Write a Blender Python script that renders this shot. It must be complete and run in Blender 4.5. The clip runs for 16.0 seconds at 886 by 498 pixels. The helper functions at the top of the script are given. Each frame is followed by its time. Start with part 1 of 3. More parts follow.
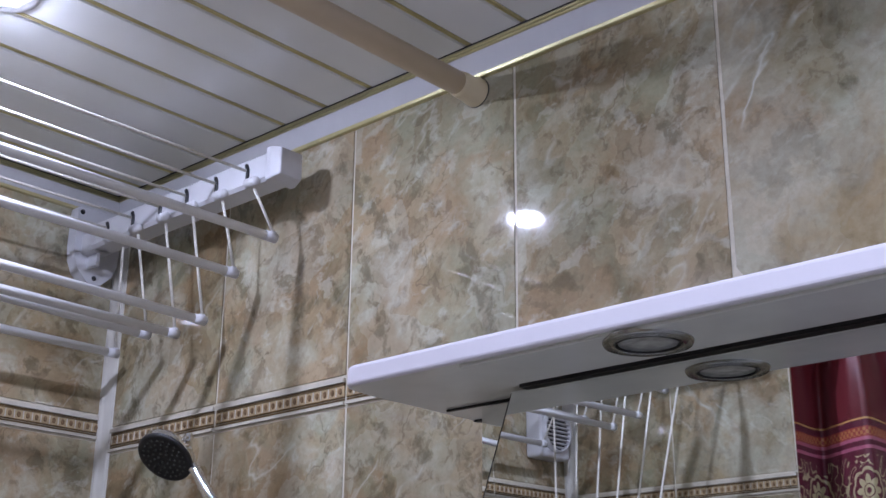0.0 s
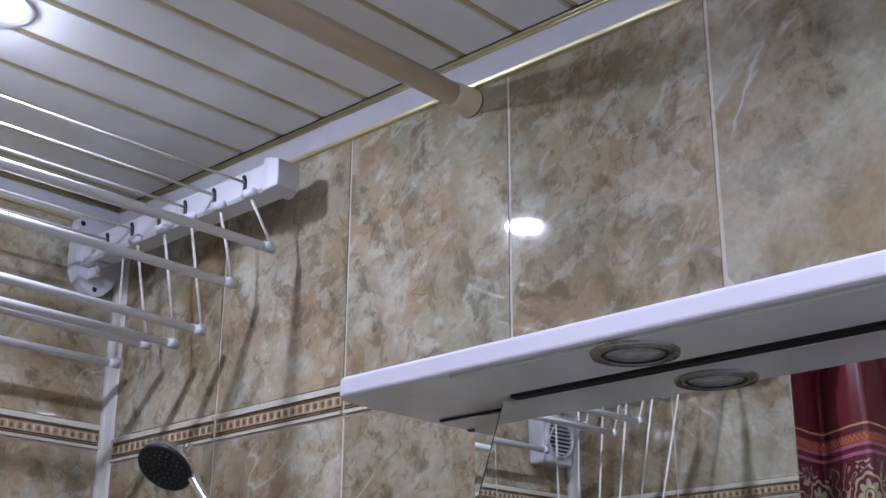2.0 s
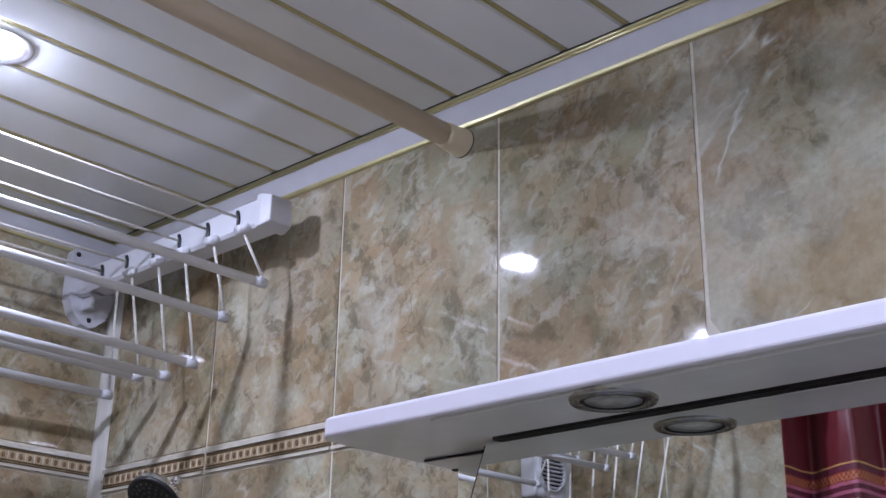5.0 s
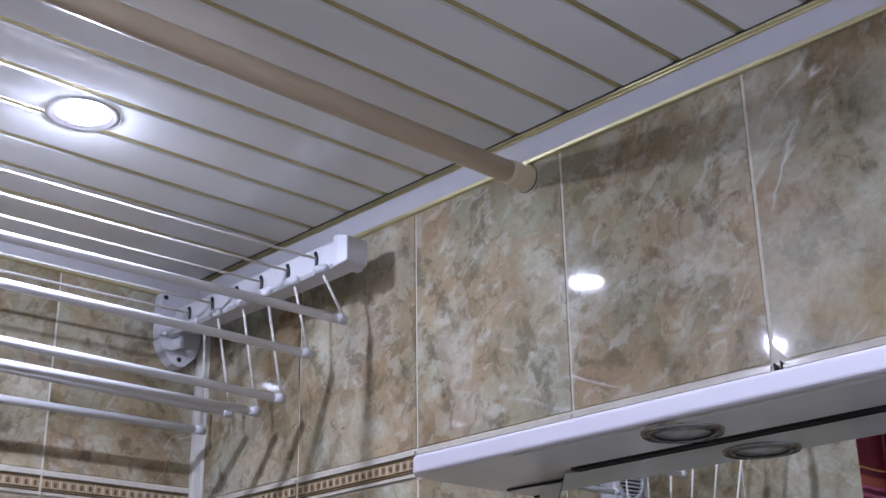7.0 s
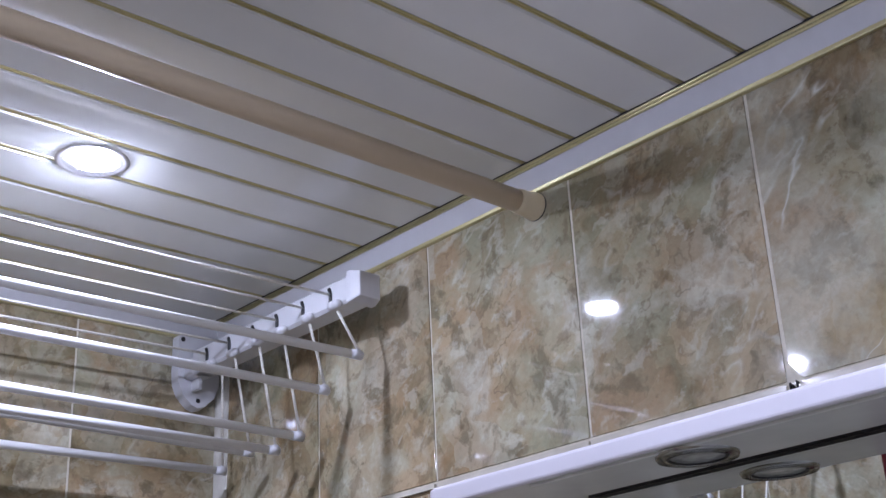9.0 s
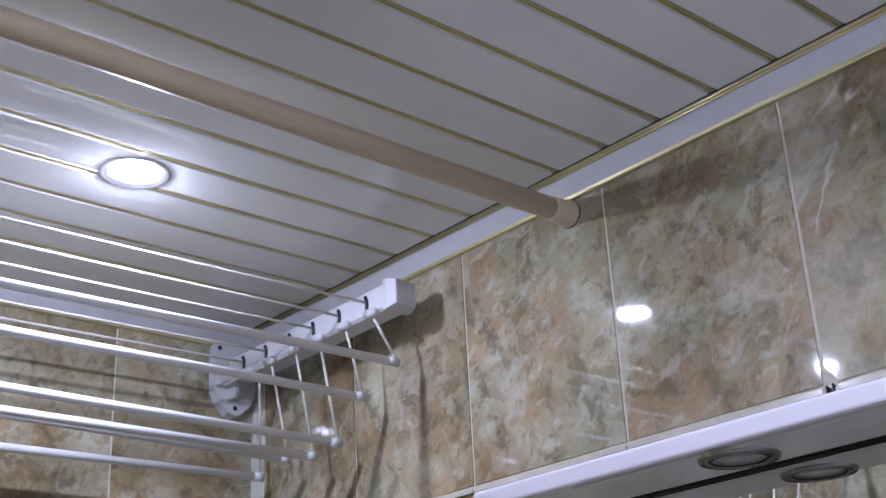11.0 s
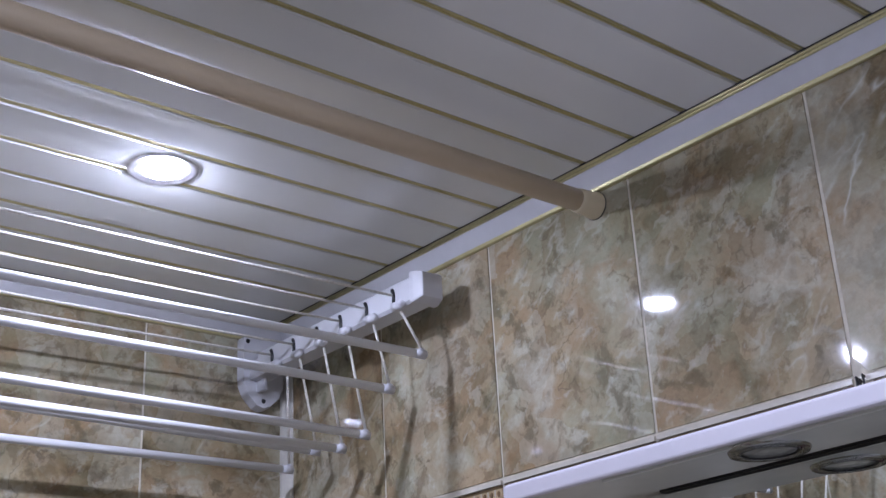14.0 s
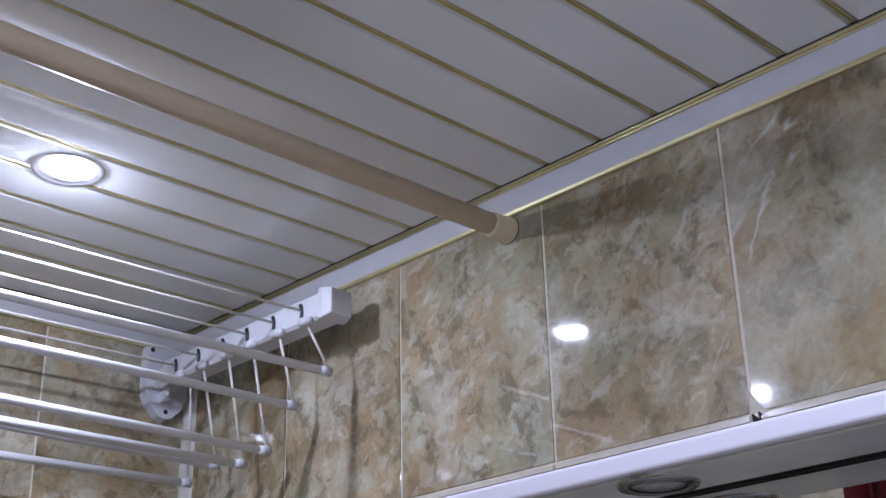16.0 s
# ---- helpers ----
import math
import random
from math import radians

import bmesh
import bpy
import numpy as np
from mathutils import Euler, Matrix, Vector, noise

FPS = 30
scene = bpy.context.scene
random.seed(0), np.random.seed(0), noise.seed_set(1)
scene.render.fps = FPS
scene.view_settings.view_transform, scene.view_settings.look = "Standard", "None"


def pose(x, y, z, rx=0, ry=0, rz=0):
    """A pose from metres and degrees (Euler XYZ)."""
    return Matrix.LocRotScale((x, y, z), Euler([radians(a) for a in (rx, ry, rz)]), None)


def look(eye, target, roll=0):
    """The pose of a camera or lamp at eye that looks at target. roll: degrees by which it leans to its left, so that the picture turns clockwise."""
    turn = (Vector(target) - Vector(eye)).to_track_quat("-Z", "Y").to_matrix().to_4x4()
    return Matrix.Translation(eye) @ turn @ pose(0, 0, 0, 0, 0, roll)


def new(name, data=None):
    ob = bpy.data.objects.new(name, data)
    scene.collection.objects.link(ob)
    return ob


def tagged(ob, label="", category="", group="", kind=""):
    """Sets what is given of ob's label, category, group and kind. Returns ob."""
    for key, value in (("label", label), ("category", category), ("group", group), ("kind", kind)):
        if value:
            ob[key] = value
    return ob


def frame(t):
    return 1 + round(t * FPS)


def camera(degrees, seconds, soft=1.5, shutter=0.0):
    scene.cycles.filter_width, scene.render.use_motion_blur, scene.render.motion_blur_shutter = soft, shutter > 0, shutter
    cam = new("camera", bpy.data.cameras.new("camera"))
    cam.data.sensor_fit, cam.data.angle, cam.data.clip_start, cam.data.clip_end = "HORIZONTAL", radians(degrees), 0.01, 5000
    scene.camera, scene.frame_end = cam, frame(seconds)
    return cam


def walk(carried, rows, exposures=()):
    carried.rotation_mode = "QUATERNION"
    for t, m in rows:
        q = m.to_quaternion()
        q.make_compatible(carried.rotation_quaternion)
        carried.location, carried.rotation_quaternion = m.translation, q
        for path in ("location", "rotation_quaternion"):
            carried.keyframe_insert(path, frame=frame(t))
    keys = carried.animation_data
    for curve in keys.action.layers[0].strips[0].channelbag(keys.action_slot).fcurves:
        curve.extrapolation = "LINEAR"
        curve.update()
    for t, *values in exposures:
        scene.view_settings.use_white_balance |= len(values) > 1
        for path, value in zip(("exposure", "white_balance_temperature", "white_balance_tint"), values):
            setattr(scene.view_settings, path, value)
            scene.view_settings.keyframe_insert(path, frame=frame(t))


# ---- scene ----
cam = camera(39.34, 16.0)
PATH = [
    (0, look((1.5150, -0.9444, 1.7539), (0.8777, -0.2507, 2.0893), 0.58)),
    (0.5, look((1.5403, -0.9338, 1.7423), (0.8990, -0.2324, 2.0532), 0.50)),
    (1, look((1.5443, -0.9306, 1.7465), (0.9019, -0.2331, 2.0641), 0.50)),
    (1.5, look((1.5364, -0.9379, 1.7528), (0.8983, -0.2447, 2.0882), 0.36)),
    (2, look((1.5312, -0.9411, 1.7571), (0.8897, -0.2528, 2.0959), 0.29)),
    (2.5, look((1.5269, -0.9412, 1.7571), (0.8803, -0.2582, 2.0969), 0.25)),
    (3, look((1.5334, -0.9374, 1.7640), (0.8978, -0.2476, 2.1109), -0.19)),
    (3.5, look((1.5369, -0.9438, 1.7625), (0.9079, -0.2503, 2.1136), -0.20)),
    (3.7, look((1.5391, -0.9452, 1.7661), (0.9098, -0.2540, 2.1215), 0.13)),
    (5.8, look((1.5674, -0.9459, 1.7646), (0.9280, -0.2684, 2.1282), 1.37)),
    (6, look((1.5741, -0.9552, 1.7619), (0.9470, -0.2714, 2.1351), 2.62)),
    (6.5, look((1.6045, -0.9514, 1.7737), (0.9963, -0.2430, 2.1317), -0.98)),
    (6.6, look((1.6012, -0.9591, 1.7755), (0.9811, -0.2554, 2.1223), -1.24)),
    (7, look((1.6035, -1.0038, 1.7783), (0.9280, -0.3595, 2.1368), -0.92)),
    (7.5, look((1.6065, -1.0023, 1.7721), (0.9374, -0.3618, 2.1491), -3.04)),
    (8, look((1.6035, -0.9985, 1.7754), (0.9368, -0.3548, 2.1511), -2.28)),
    (8.5, look((1.6039, -0.9976, 1.7691), (0.9382, -0.3543, 2.1473), -2.68)),
    (9, look((1.6122, -0.9967, 1.7783), (0.9326, -0.3705, 2.1605), -2.79)),
    (9.5, look((1.6083, -1.0050, 1.7696), (0.9248, -0.3829, 2.1514), -2.47)),
    (10, look((1.6088, -1.0080, 1.7725), (0.9284, -0.3801, 2.1502), -3.00)),
    (10.2, look((1.6104, -1.0114, 1.7693), (0.9279, -0.3918, 2.1569), -2.64)),
    (12.3, look((1.6172, -1.0324, 1.7763), (0.9222, -0.4252, 2.1615), -3.05)),
    (12.5, look((1.6170, -1.0234, 1.7738), (0.9157, -0.4236, 2.1591), -2.57)),
    (13, look((1.6170, -1.0315, 1.7756), (0.9132, -0.4326, 2.1575), -2.70)),
    (13.5, look((1.6194, -1.0323, 1.7758), (0.9105, -0.4385, 2.1565), -2.95)),
    (14, look((1.6175, -1.0315, 1.7756), (0.9139, -0.4311, 2.1558), -3.01)),
    (14.5, look((1.6127, -1.0268, 1.7734), (0.9090, -0.4206, 2.1441), -2.45)),
    (15, look((1.6082, -1.0137, 1.7775), (0.9174, -0.3881, 2.1401), -2.33)),
    (15.5, look((1.6076, -1.0193, 1.7762), (0.9123, -0.3989, 2.1390), -2.40)),
    (16, look((1.6222, -1.0029, 1.7795), (0.9606, -0.3646, 2.1729), -1.36)),
]
walk(cam, PATH, ((0, -0.06), (1, -0.10), (3, -0.02), (6, -0.04), (8, -0.06), (10, -0.06), (12.3, -0.18), (13, -0.22), (14.5, -0.24), (15.3, -0.20), (16, -0.13)))

# ---- light ----
world = bpy.data.worlds.new("world")
scene.world = world
world.use_nodes = True
world.node_tree.nodes["Background"].inputs["Color"].default_value = (0.02, 0.02, 0.022, 1)
world.node_tree.nodes["Background"].inputs["Strength"].default_value = 1.0
scene.view_settings.exposure = 0.0
# the last two lamps are assumed, added out of view to light the right side
LAMPS = ((0.4165, -0.432, False), (0.420, -0.965, True), (1.36, -0.68, False), (1.38, -1.02, False))
LAMP_COLOUR = (0.65, 0.705, 1.0)
LAMP_GLOW = 1030.0

# ---- materials ----
def mat(name):
    m = bpy.data.materials.new(name)
    m.use_nodes = True
    n = m.node_tree.nodes
    return m, n, m.node_tree.links, n["Principled BSDF"]


def ramp(n, stops):
    r = n.new("ShaderNodeValToRGB")
    e = r.color_ramp.elements
    while len(e) < len(stops):
        e.new(0.5)
    for k, (p, c) in zip(e, stops):
        k.position, k.color = p, (*c, 1)
    return r


def noise_tex(n, l, coords, scale, detail=4.0, rough=0.55, distort=0.0):
    t = n.new("ShaderNodeTexNoise")
    t.inputs["Scale"].default_value = scale
    t.inputs["Detail"].default_value = detail
    t.inputs["Roughness"].default_value = rough
    t.inputs["Distortion"].default_value = distort
    l.new(coords, t.inputs["Vector"])
    return t


def mix(n, l, kind, fac, a, b):
    m = n.new("ShaderNodeMix")
    m.data_type, m.blend_type = "RGBA", kind
    for sock, v in ((m.inputs[0], fac), (m.inputs[6], a), (m.inputs[7], b)):
        if hasattr(v, "links"):
            l.new(v, sock)
        elif isinstance(v, tuple):
            sock.default_value = (*v, 1)
        else:
            sock.default_value = v
    return m.outputs[2]


def plain(name, colour, rough=0.4, metal=0.0, vary=0.06, scale=30.0, bump=0.0, bump_scale=200.0, coat=0.0):
    """A painted, plastic or metal surface with slight mottling and grain."""
    m, n, l, p = mat(name)
    co = n.new("ShaderNodeTexCoord").outputs["Object"]
    t = noise_tex(n, l, co, scale)
    lo = tuple(max(0, c * (1 - vary)) for c in colour)
    hi = tuple(min(1, c * (1 + vary)) for c in colour)
    r = ramp(n, [(0.3, lo), (0.7, hi)])
    l.new(t.outputs["Fac"], r.inputs["Fac"])
    l.new(r.outputs["Color"], p.inputs["Base Color"])
    p.inputs["Roughness"].default_value = rough
    p.inputs["Metallic"].default_value = metal
    p.inputs["Coat Weight"].default_value = coat
    if bump:
        b = n.new("ShaderNodeBump")
        b.inputs["Strength"].default_value = bump
        b.inputs["Distance"].default_value = 0.002
        t2 = noise_tex(n, l, co, bump_scale, 3)
        l.new(t2.outputs["Fac"], b.inputs["Height"])
        l.new(b.outputs["Normal"], p.inputs["Normal"])
    return m


def marble(name, veined=False):
    """Glossy ceramic tile printed as marble: terracotta, olive and cream shards with broken veins."""
    m, n, l, p = mat(name)
    co = n.new("ShaderNodeTexCoord").outputs["Object"]
    info = n.new("ShaderNodeObjectInfo")
    mul = n.new("ShaderNodeVectorMath")
    mul.operation = "SCALE"
    mul.inputs[0].default_value = (37.0, 19.0, 53.0)
    l.new(info.outputs["Random"], mul.inputs["Scale"])
    add = n.new("ShaderNodeVectorMath")
    l.new(co, add.inputs[0])
    l.new(mul.outputs[0], add.inputs[1])
    v = add.outputs[0]

    def bent(coords, scale, amount, detail=3.0):
        """The coordinates pushed about by a noise, for billowing shapes."""
        t = noise_tex(n, l, coords, scale, detail, 0.6)
        k = n.new("ShaderNodeVectorMath")
        k.operation = "MULTIPLY_ADD"
        l.new(t.outputs["Color"], k.inputs[0])
        k.inputs[1].default_value = (amount,) * 3
        l.new(coords, k.inputs[2])
        return k.outputs[0]

    def moved(coords, x, y, z, turn=0.0, squash=1.0):
        m2 = n.new("ShaderNodeMapping")
        m2.vector_type = "TEXTURE"
        m2.inputs["Location"].default_value = (x, y, z)
        m2.inputs["Rotation"].default_value = (0, radians(turn), 0)
        m2.inputs["Scale"].default_value = (squash, 1.0, 1.0)
        l.new(coords, m2.inputs["Vector"])
        return m2.outputs[0]

    def cloud(coords, scale, detail, rough, lo, hi, top):
        t = noise_tex(n, l, coords, scale, detail, rough)
        r = ramp(n, [(lo, (0, 0, 0)), (hi, (top, top, top))])
        l.new(t.outputs["Fac"], r.inputs["Fac"])
        return r.outputs["Color"]

    def vein(coords, scale, width, strength, detail=3.0):
        t = noise_tex(n, l, coords, scale, detail, 0.5)
        r = ramp(n, [(0.5 - width, (0, 0, 0)), (0.5, (strength,) * 3), (0.5 + width, (0, 0, 0))])
        l.new(t.outputs["Fac"], r.inputs["Fac"])
        return r.outputs["Color"]

    def shards(coords, scale, least, strength):
        """Angular cells, of which those with a high random value show."""
        vo = n.new("ShaderNodeTexVoronoi")
        vo.inputs["Scale"].default_value = scale
        l.new(coords, vo.inputs["Vector"])
        sp = n.new("ShaderNodeSeparateColor")
        l.new(vo.outputs["Color"], sp.inputs[0])
        r = ramp(n, [(least, (0, 0, 0)), (min(1.0, least + 0.12), (strength,) * 3)])
        l.new(sp.outputs[0], r.inputs["Fac"])
        return r.outputs["Color"]

    w = bent(v, 9.0, 0.10)
    wf = bent(v, 15.0, 0.045, 4.0)
    a1, a2, a3 = moved(w, 4.1, 7.7, 2.3), moved(w, 9.4, 1.3, 6.6), moved(w, 2.2, 5.1, 8.8)
    s1, s2, s3 = moved(wf, 1.2, 6.1, 3.8, 60, 1.4), moved(wf, 5.2, 2.1, 7.3, -50, 1.4), moved(wf, 7.2, 3.1, 1.8, -30, 1.8)
    straight = moved(bent(v, 14.0, 0.022), 3.3, 8.1, 5.8, -42, 3.0)
    big = noise_tex(n, l, w, 9.0, 7.0, 0.60)
    base = ramp(n, [(0.30, (0.175, 0.132, 0.072)), (0.40, (0.320, 0.255, 0.150)), (0.47, (0.415, 0.348, 0.220)), (0.53, (0.455, 0.412, 0.280)),
                    (0.60, (0.545, 0.518, 0.385)), (0.70, (0.66, 0.650, 0.53))])
    l.new(big.outputs["Fac"], base.inputs["Fac"])
    c = base.outputs["Color"]
    # terracotta and olive fields
    c = mix(n, l, "MIX", cloud(a1, 8.0, 7.0, 0.60, 0.455, 0.575, 0.74), c, (0.440, 0.300, 0.175))
    c = mix(n, l, "MIX", cloud(a2, 9.0, 7.0, 0.61, 0.49, 0.61, 0.62), c, (0.345, 0.358, 0.245))
    # angular shards, pale, brown and ochre
    c = mix(n, l, "MIX", shards(s1, 14.0, 0.66, 0.36), c, (0.640, 0.625, 0.515))
    c = mix(n, l, "MIX", shards(s2, 17.0, 0.70, 0.38), c, (0.255, 0.190, 0.110))
    c = mix(n, l, "MIX", shards(s3, 23.0, 0.70, 0.36), c, (0.560, 0.450, 0.290))
    c = mix(n, l, "MIX", cloud(a3, 14.0, 6.0, 0.60, 0.53, 0.65, 0.46), c, (0.650, 0.635, 0.525))
    # dark olive and brown blots
    c = mix(n, l, "MIX", cloud(s1, 24.0, 6.0, 0.62, 0.56, 0.64, 0.64), c, (0.155, 0.130, 0.078))
    c = mix(n, l, "MIX", cloud(s2, 48.0, 4.0, 0.60, 0.56, 0.64, 0.46), c, (0.195, 0.145, 0.090))
    c = mix(n, l, "MIX", cloud(s3, 46.0, 4.0, 0.60, 0.56, 0.64, 0.38), c, (0.67, 0.65, 0.55))
    # broad light and dark drifts
    c = mix(n, l, "MULTIPLY", cloud(a3, 4.0, 2.0, 0.5, 0.44, 0.60, 0.75), c, (0.64, 0.60, 0.53))
    # broken dark and pale veins
    where = cloud(a1, 11.0, 2.0, 0.5, 0.50, 0.60, 1.0)
    where2 = cloud(a2, 8.0, 2.0, 0.5, 0.52, 0.62, 1.0)
    c = mix(n, l, "MIX", mix(n, l, "MULTIPLY", 1.0, vein(s2, 12.0, 0.012, 0.55, 4.0), where), c, (0.15, 0.12, 0.075))
    c = mix(n, l, "MIX", mix(n, l, "MULTIPLY", 1.0, vein(straight, 9.0, 0.010, 0.36, 3.0), where2), c, (0.74, 0.72, 0.63))
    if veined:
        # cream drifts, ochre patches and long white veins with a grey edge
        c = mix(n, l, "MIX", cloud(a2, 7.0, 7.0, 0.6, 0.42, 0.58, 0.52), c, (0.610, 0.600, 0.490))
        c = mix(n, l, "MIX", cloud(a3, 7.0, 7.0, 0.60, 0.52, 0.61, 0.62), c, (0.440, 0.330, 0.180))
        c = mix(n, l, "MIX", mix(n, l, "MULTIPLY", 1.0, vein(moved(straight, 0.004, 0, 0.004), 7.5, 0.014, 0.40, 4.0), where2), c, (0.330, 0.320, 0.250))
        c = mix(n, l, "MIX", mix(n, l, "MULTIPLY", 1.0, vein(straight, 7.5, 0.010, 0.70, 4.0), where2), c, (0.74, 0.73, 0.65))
    # fine speckle
    fine = noise_tex(n, l, v, 150.0, 4.0, 0.6)
    fr = ramp(n, [(0.32, (0.82, 0.81, 0.79)), (0.62, (1, 1, 1))])
    l.new(fine.outputs["Fac"], fr.inputs["Fac"])
    c = mix(n, l, "MULTIPLY", 0.7, c, fr.outputs["Color"])
    c = mix(n, l, "MULTIPLY", 1.0, c, (0.93, 0.93, 0.92))
    l.new(c, p.inputs["Base Color"])
    p.inputs["Roughness"].default_value = 0.045
    p.inputs["IOR"].default_value = 1.58
    b = n.new("ShaderNodeBump")
    b.inputs["Strength"].default_value = 0.05
    b.inputs["Distance"].default_value = 0.004
    wave = noise_tex(n, l, v, 14.0, 2.0)
    l.new(wave.outputs["Fac"], b.inputs["Height"])
    l.new(b.outputs["Normal"], p.inputs["Normal"])
    return m


def fabric(name):
    """Dark red curtain cloth with gold stripes and pale scroll flowers."""
    m, n, l, p = mat(name)
    co = n.new("ShaderNodeTexCoord").outputs["Object"]
    sep = n.new("ShaderNodeSeparateXYZ")
    l.new(co, sep.inputs[0])
    zr = n.new("ShaderNodeMapRange")
    zr.inputs["From Min"].default_value, zr.inputs["From Max"].default_value = 1.7, 2.4
    l.new(sep.outputs["Z"], zr.inputs["Value"])
    red, wine, gold, pink = (0.115, 0.003, 0.008), (0.100, 0.005, 0.020), (0.52, 0.29, 0.09), (0.38, 0.10, 0.16)

    def at(z):
        return (z - 1.7) / 0.7
    r = ramp(n, [(0.0, wine), (at(2.104), pink), (at(2.108), wine), (at(2.118), pink), (at(2.1215), (0.28, 0.035, 0.022)), (at(2.140), wine),
                 (at(2.150), gold), (at(2.1535), red)])
    r.color_ramp.interpolation = "CONSTANT"
    l.new(zr.outputs[0], r.inputs["Fac"])
    uv = n.new("ShaderNodeUVMap").outputs["UV"]

    def calc(op, a, b=0.0):
        k = n.new("ShaderNodeMath")
        k.operation = op
        for sock, val in zip(k.inputs, (a, b)):
            if hasattr(val, "links"):
                l.new(val, sock)
            else:
                sock.default_value = val
        return k.outputs[0]

    s2 = n.new("ShaderNodeSeparateXYZ")
    l.new(uv, s2.inputs[0])
    # a flower with eight petals in each repeat of the cloth
    du = calc("SUBTRACT", calc("PINGPONG", calc("ADD", s2.outputs[0], 0.02), 0.130), 0.065)
    dv = calc("SUBTRACT", s2.outputs[1], 2.040)
    rad = calc("SQRT", calc("ADD", calc("MULTIPLY", du, du), calc("MULTIPLY", dv, dv)))
    petal = calc("ABSOLUTE", calc("COSINE", calc("MULTIPLY", calc("ARCTAN2", dv, du), 4.0)))
    edge = calc("ADD", 0.014, calc("MULTIPLY", petal, 0.012))
    flower = calc("MULTIPLY", calc("LESS_THAN", rad, edge), calc("GREATER_THAN", rad, 0.005))
    lobe = calc("MULTIPLY", calc("GREATER_THAN", rad, 0.0095), calc("LESS_THAN", rad, 0.0112))
    flower = calc("MULTIPLY", flower, calc("SUBTRACT", 1.0, lobe))
    hoop = calc("MULTIPLY", calc("GREATER_THAN", rad, calc("ADD", 0.029, calc("MULTIPLY", petal, 0.003))), calc("MULTIPLY", calc("LESS_THAN", rad, calc("ADD", 0.0325, calc("MULTIPLY", petal, 0.005))), calc("GREATER_THAN", dv, -0.012)))
    # curling leaves between the flowers
    sc = n.new("ShaderNodeTexNoise")
    sc.inputs["Scale"].default_value, sc.inputs["Detail"].default_value, sc.inputs["Distortion"].default_value = 22.0, 0.0, 2.8
    l.new(uv, sc.inputs["Vector"])
    sr = ramp(n, [(0.51, (0, 0, 0)), (0.525, (1, 1, 1)), (0.60, (1, 1, 1)), (0.615, (0, 0, 0))])
    l.new(sc.outputs["Fac"], sr.inputs["Fac"])
    leaf = calc("MULTIPLY", sr.outputs["Color"], calc("GREATER_THAN", rad, 0.040))
    low = calc("MULTIPLY", calc("LESS_THAN", s2.outputs[1], 2.096), calc("GREATER_THAN", s2.outputs[1], 1.95))
    k = calc("MULTIPLY", calc("MAXIMUM", calc("MAXIMUM", flower, hoop), leaf), low)
    c = mix(n, l, "MIX", k, r.outputs["Color"], (0.42, 0.36, 0.20))
    # small stitched ornaments in the orange band
    ck = n.new("ShaderNodeTexChecker")
    ck.inputs["Scale"].default_value = 180.0
    l.new(uv, ck.inputs["Vector"])
    band = calc("MULTIPLY", calc("LESS_THAN", s2.outputs[1], 2.138), calc("GREATER_THAN", s2.outputs[1], 2.126))
    c = mix(n, l, "MIX", calc("MULTIPLY", calc("MULTIPLY", ck.outputs["Fac"], band), 0.7), c, (0.45, 0.20, 0.06))
    l.new(c, p.inputs["Base Color"])
    p.inputs["Roughness"].default_value = 0.46
    p.inputs["Sheen Weight"].default_value = 0.12
    b = n.new("ShaderNodeBump")
    b.inputs["Strength"].default_value = 0.25
    b.inputs["Distance"].default_value = 0.001
    w = noise_tex(n, l, co, 600.0, 2.0)
    l.new(w.outputs["Fac"], b.inputs["Height"])
    l.new(b.outputs["Normal"], p.inputs["Normal"])
    return m


def glow(name, colour, strength):
    m, n, l, p = mat(name)
    p.inputs["Base Color"].default_value = (0.9, 0.9, 0.9, 1)
    p.inputs["Emission Color"].default_value = (*colour, 1)
    p.inputs["Emission Strength"].default_value = strength
    return m


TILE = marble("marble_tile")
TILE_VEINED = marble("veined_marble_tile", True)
GROUT = plain("cream_grout", (0.60, 0.555, 0.45), 0.8, vary=0.14, scale=60, bump=0.3)
TRIMW = plain("white_plastic_trim", (0.64, 0.62, 0.56), 0.35, vary=0.07, scale=25)
SLAT = plain("white_enamel_slat", (0.82, 0.83, 0.81), 0.075, vary=0.03, scale=6, bump=0.004, bump_scale=30)
GOLD = plain("gold_insert", (0.64, 0.58, 0.32), 0.28, metal=0.65, vary=0.12, scale=15)
GAP = plain("dark_gap", (0.03, 0.028, 0.025), 0.8)
PIPE = plain("beige_plastic", (0.62, 0.50, 0.345), 0.36, vary=0.04, scale=12)
RIM = plain("pale_beige_plastic", (0.64, 0.54, 0.35), 0.40, vary=0.05)
WHITE = plain("white_plastic", (0.60, 0.60, 0.62), 0.32, vary=0.03, scale=40)
TUBE = plain("white_enamel_tube", (0.82, 0.82, 0.83), 0.32, vary=0.03)
ROPE = plain("cream_cord", (0.66, 0.63, 0.56), 0.75, vary=0.15, scale=300, bump=0.5, bump_scale=900)
BLACK = plain("black_rubber_and_gap", (0.012, 0.012, 0.013), 0.45, vary=0.3)
CHROME = plain("chrome", (0.80, 0.80, 0.80), 0.09, metal=1.0, vary=0.03)
DARKCHROME = plain("dull_chrome", (0.44, 0.44, 0.42), 0.16, metal=0.9, vary=0.15, scale=60)
SATIN = plain("satin_metal", (0.74, 0.74, 0.77), 0.34, metal=1.0, vary=0.06)
BOARD = plain("white_lacquer", (0.81, 0.78, 0.84), 0.22, vary=0.02, scale=10)
UNDER = plain("grey_white_lacquer", (0.84, 0.85, 0.81), 0.10, vary=0.06, scale=14)
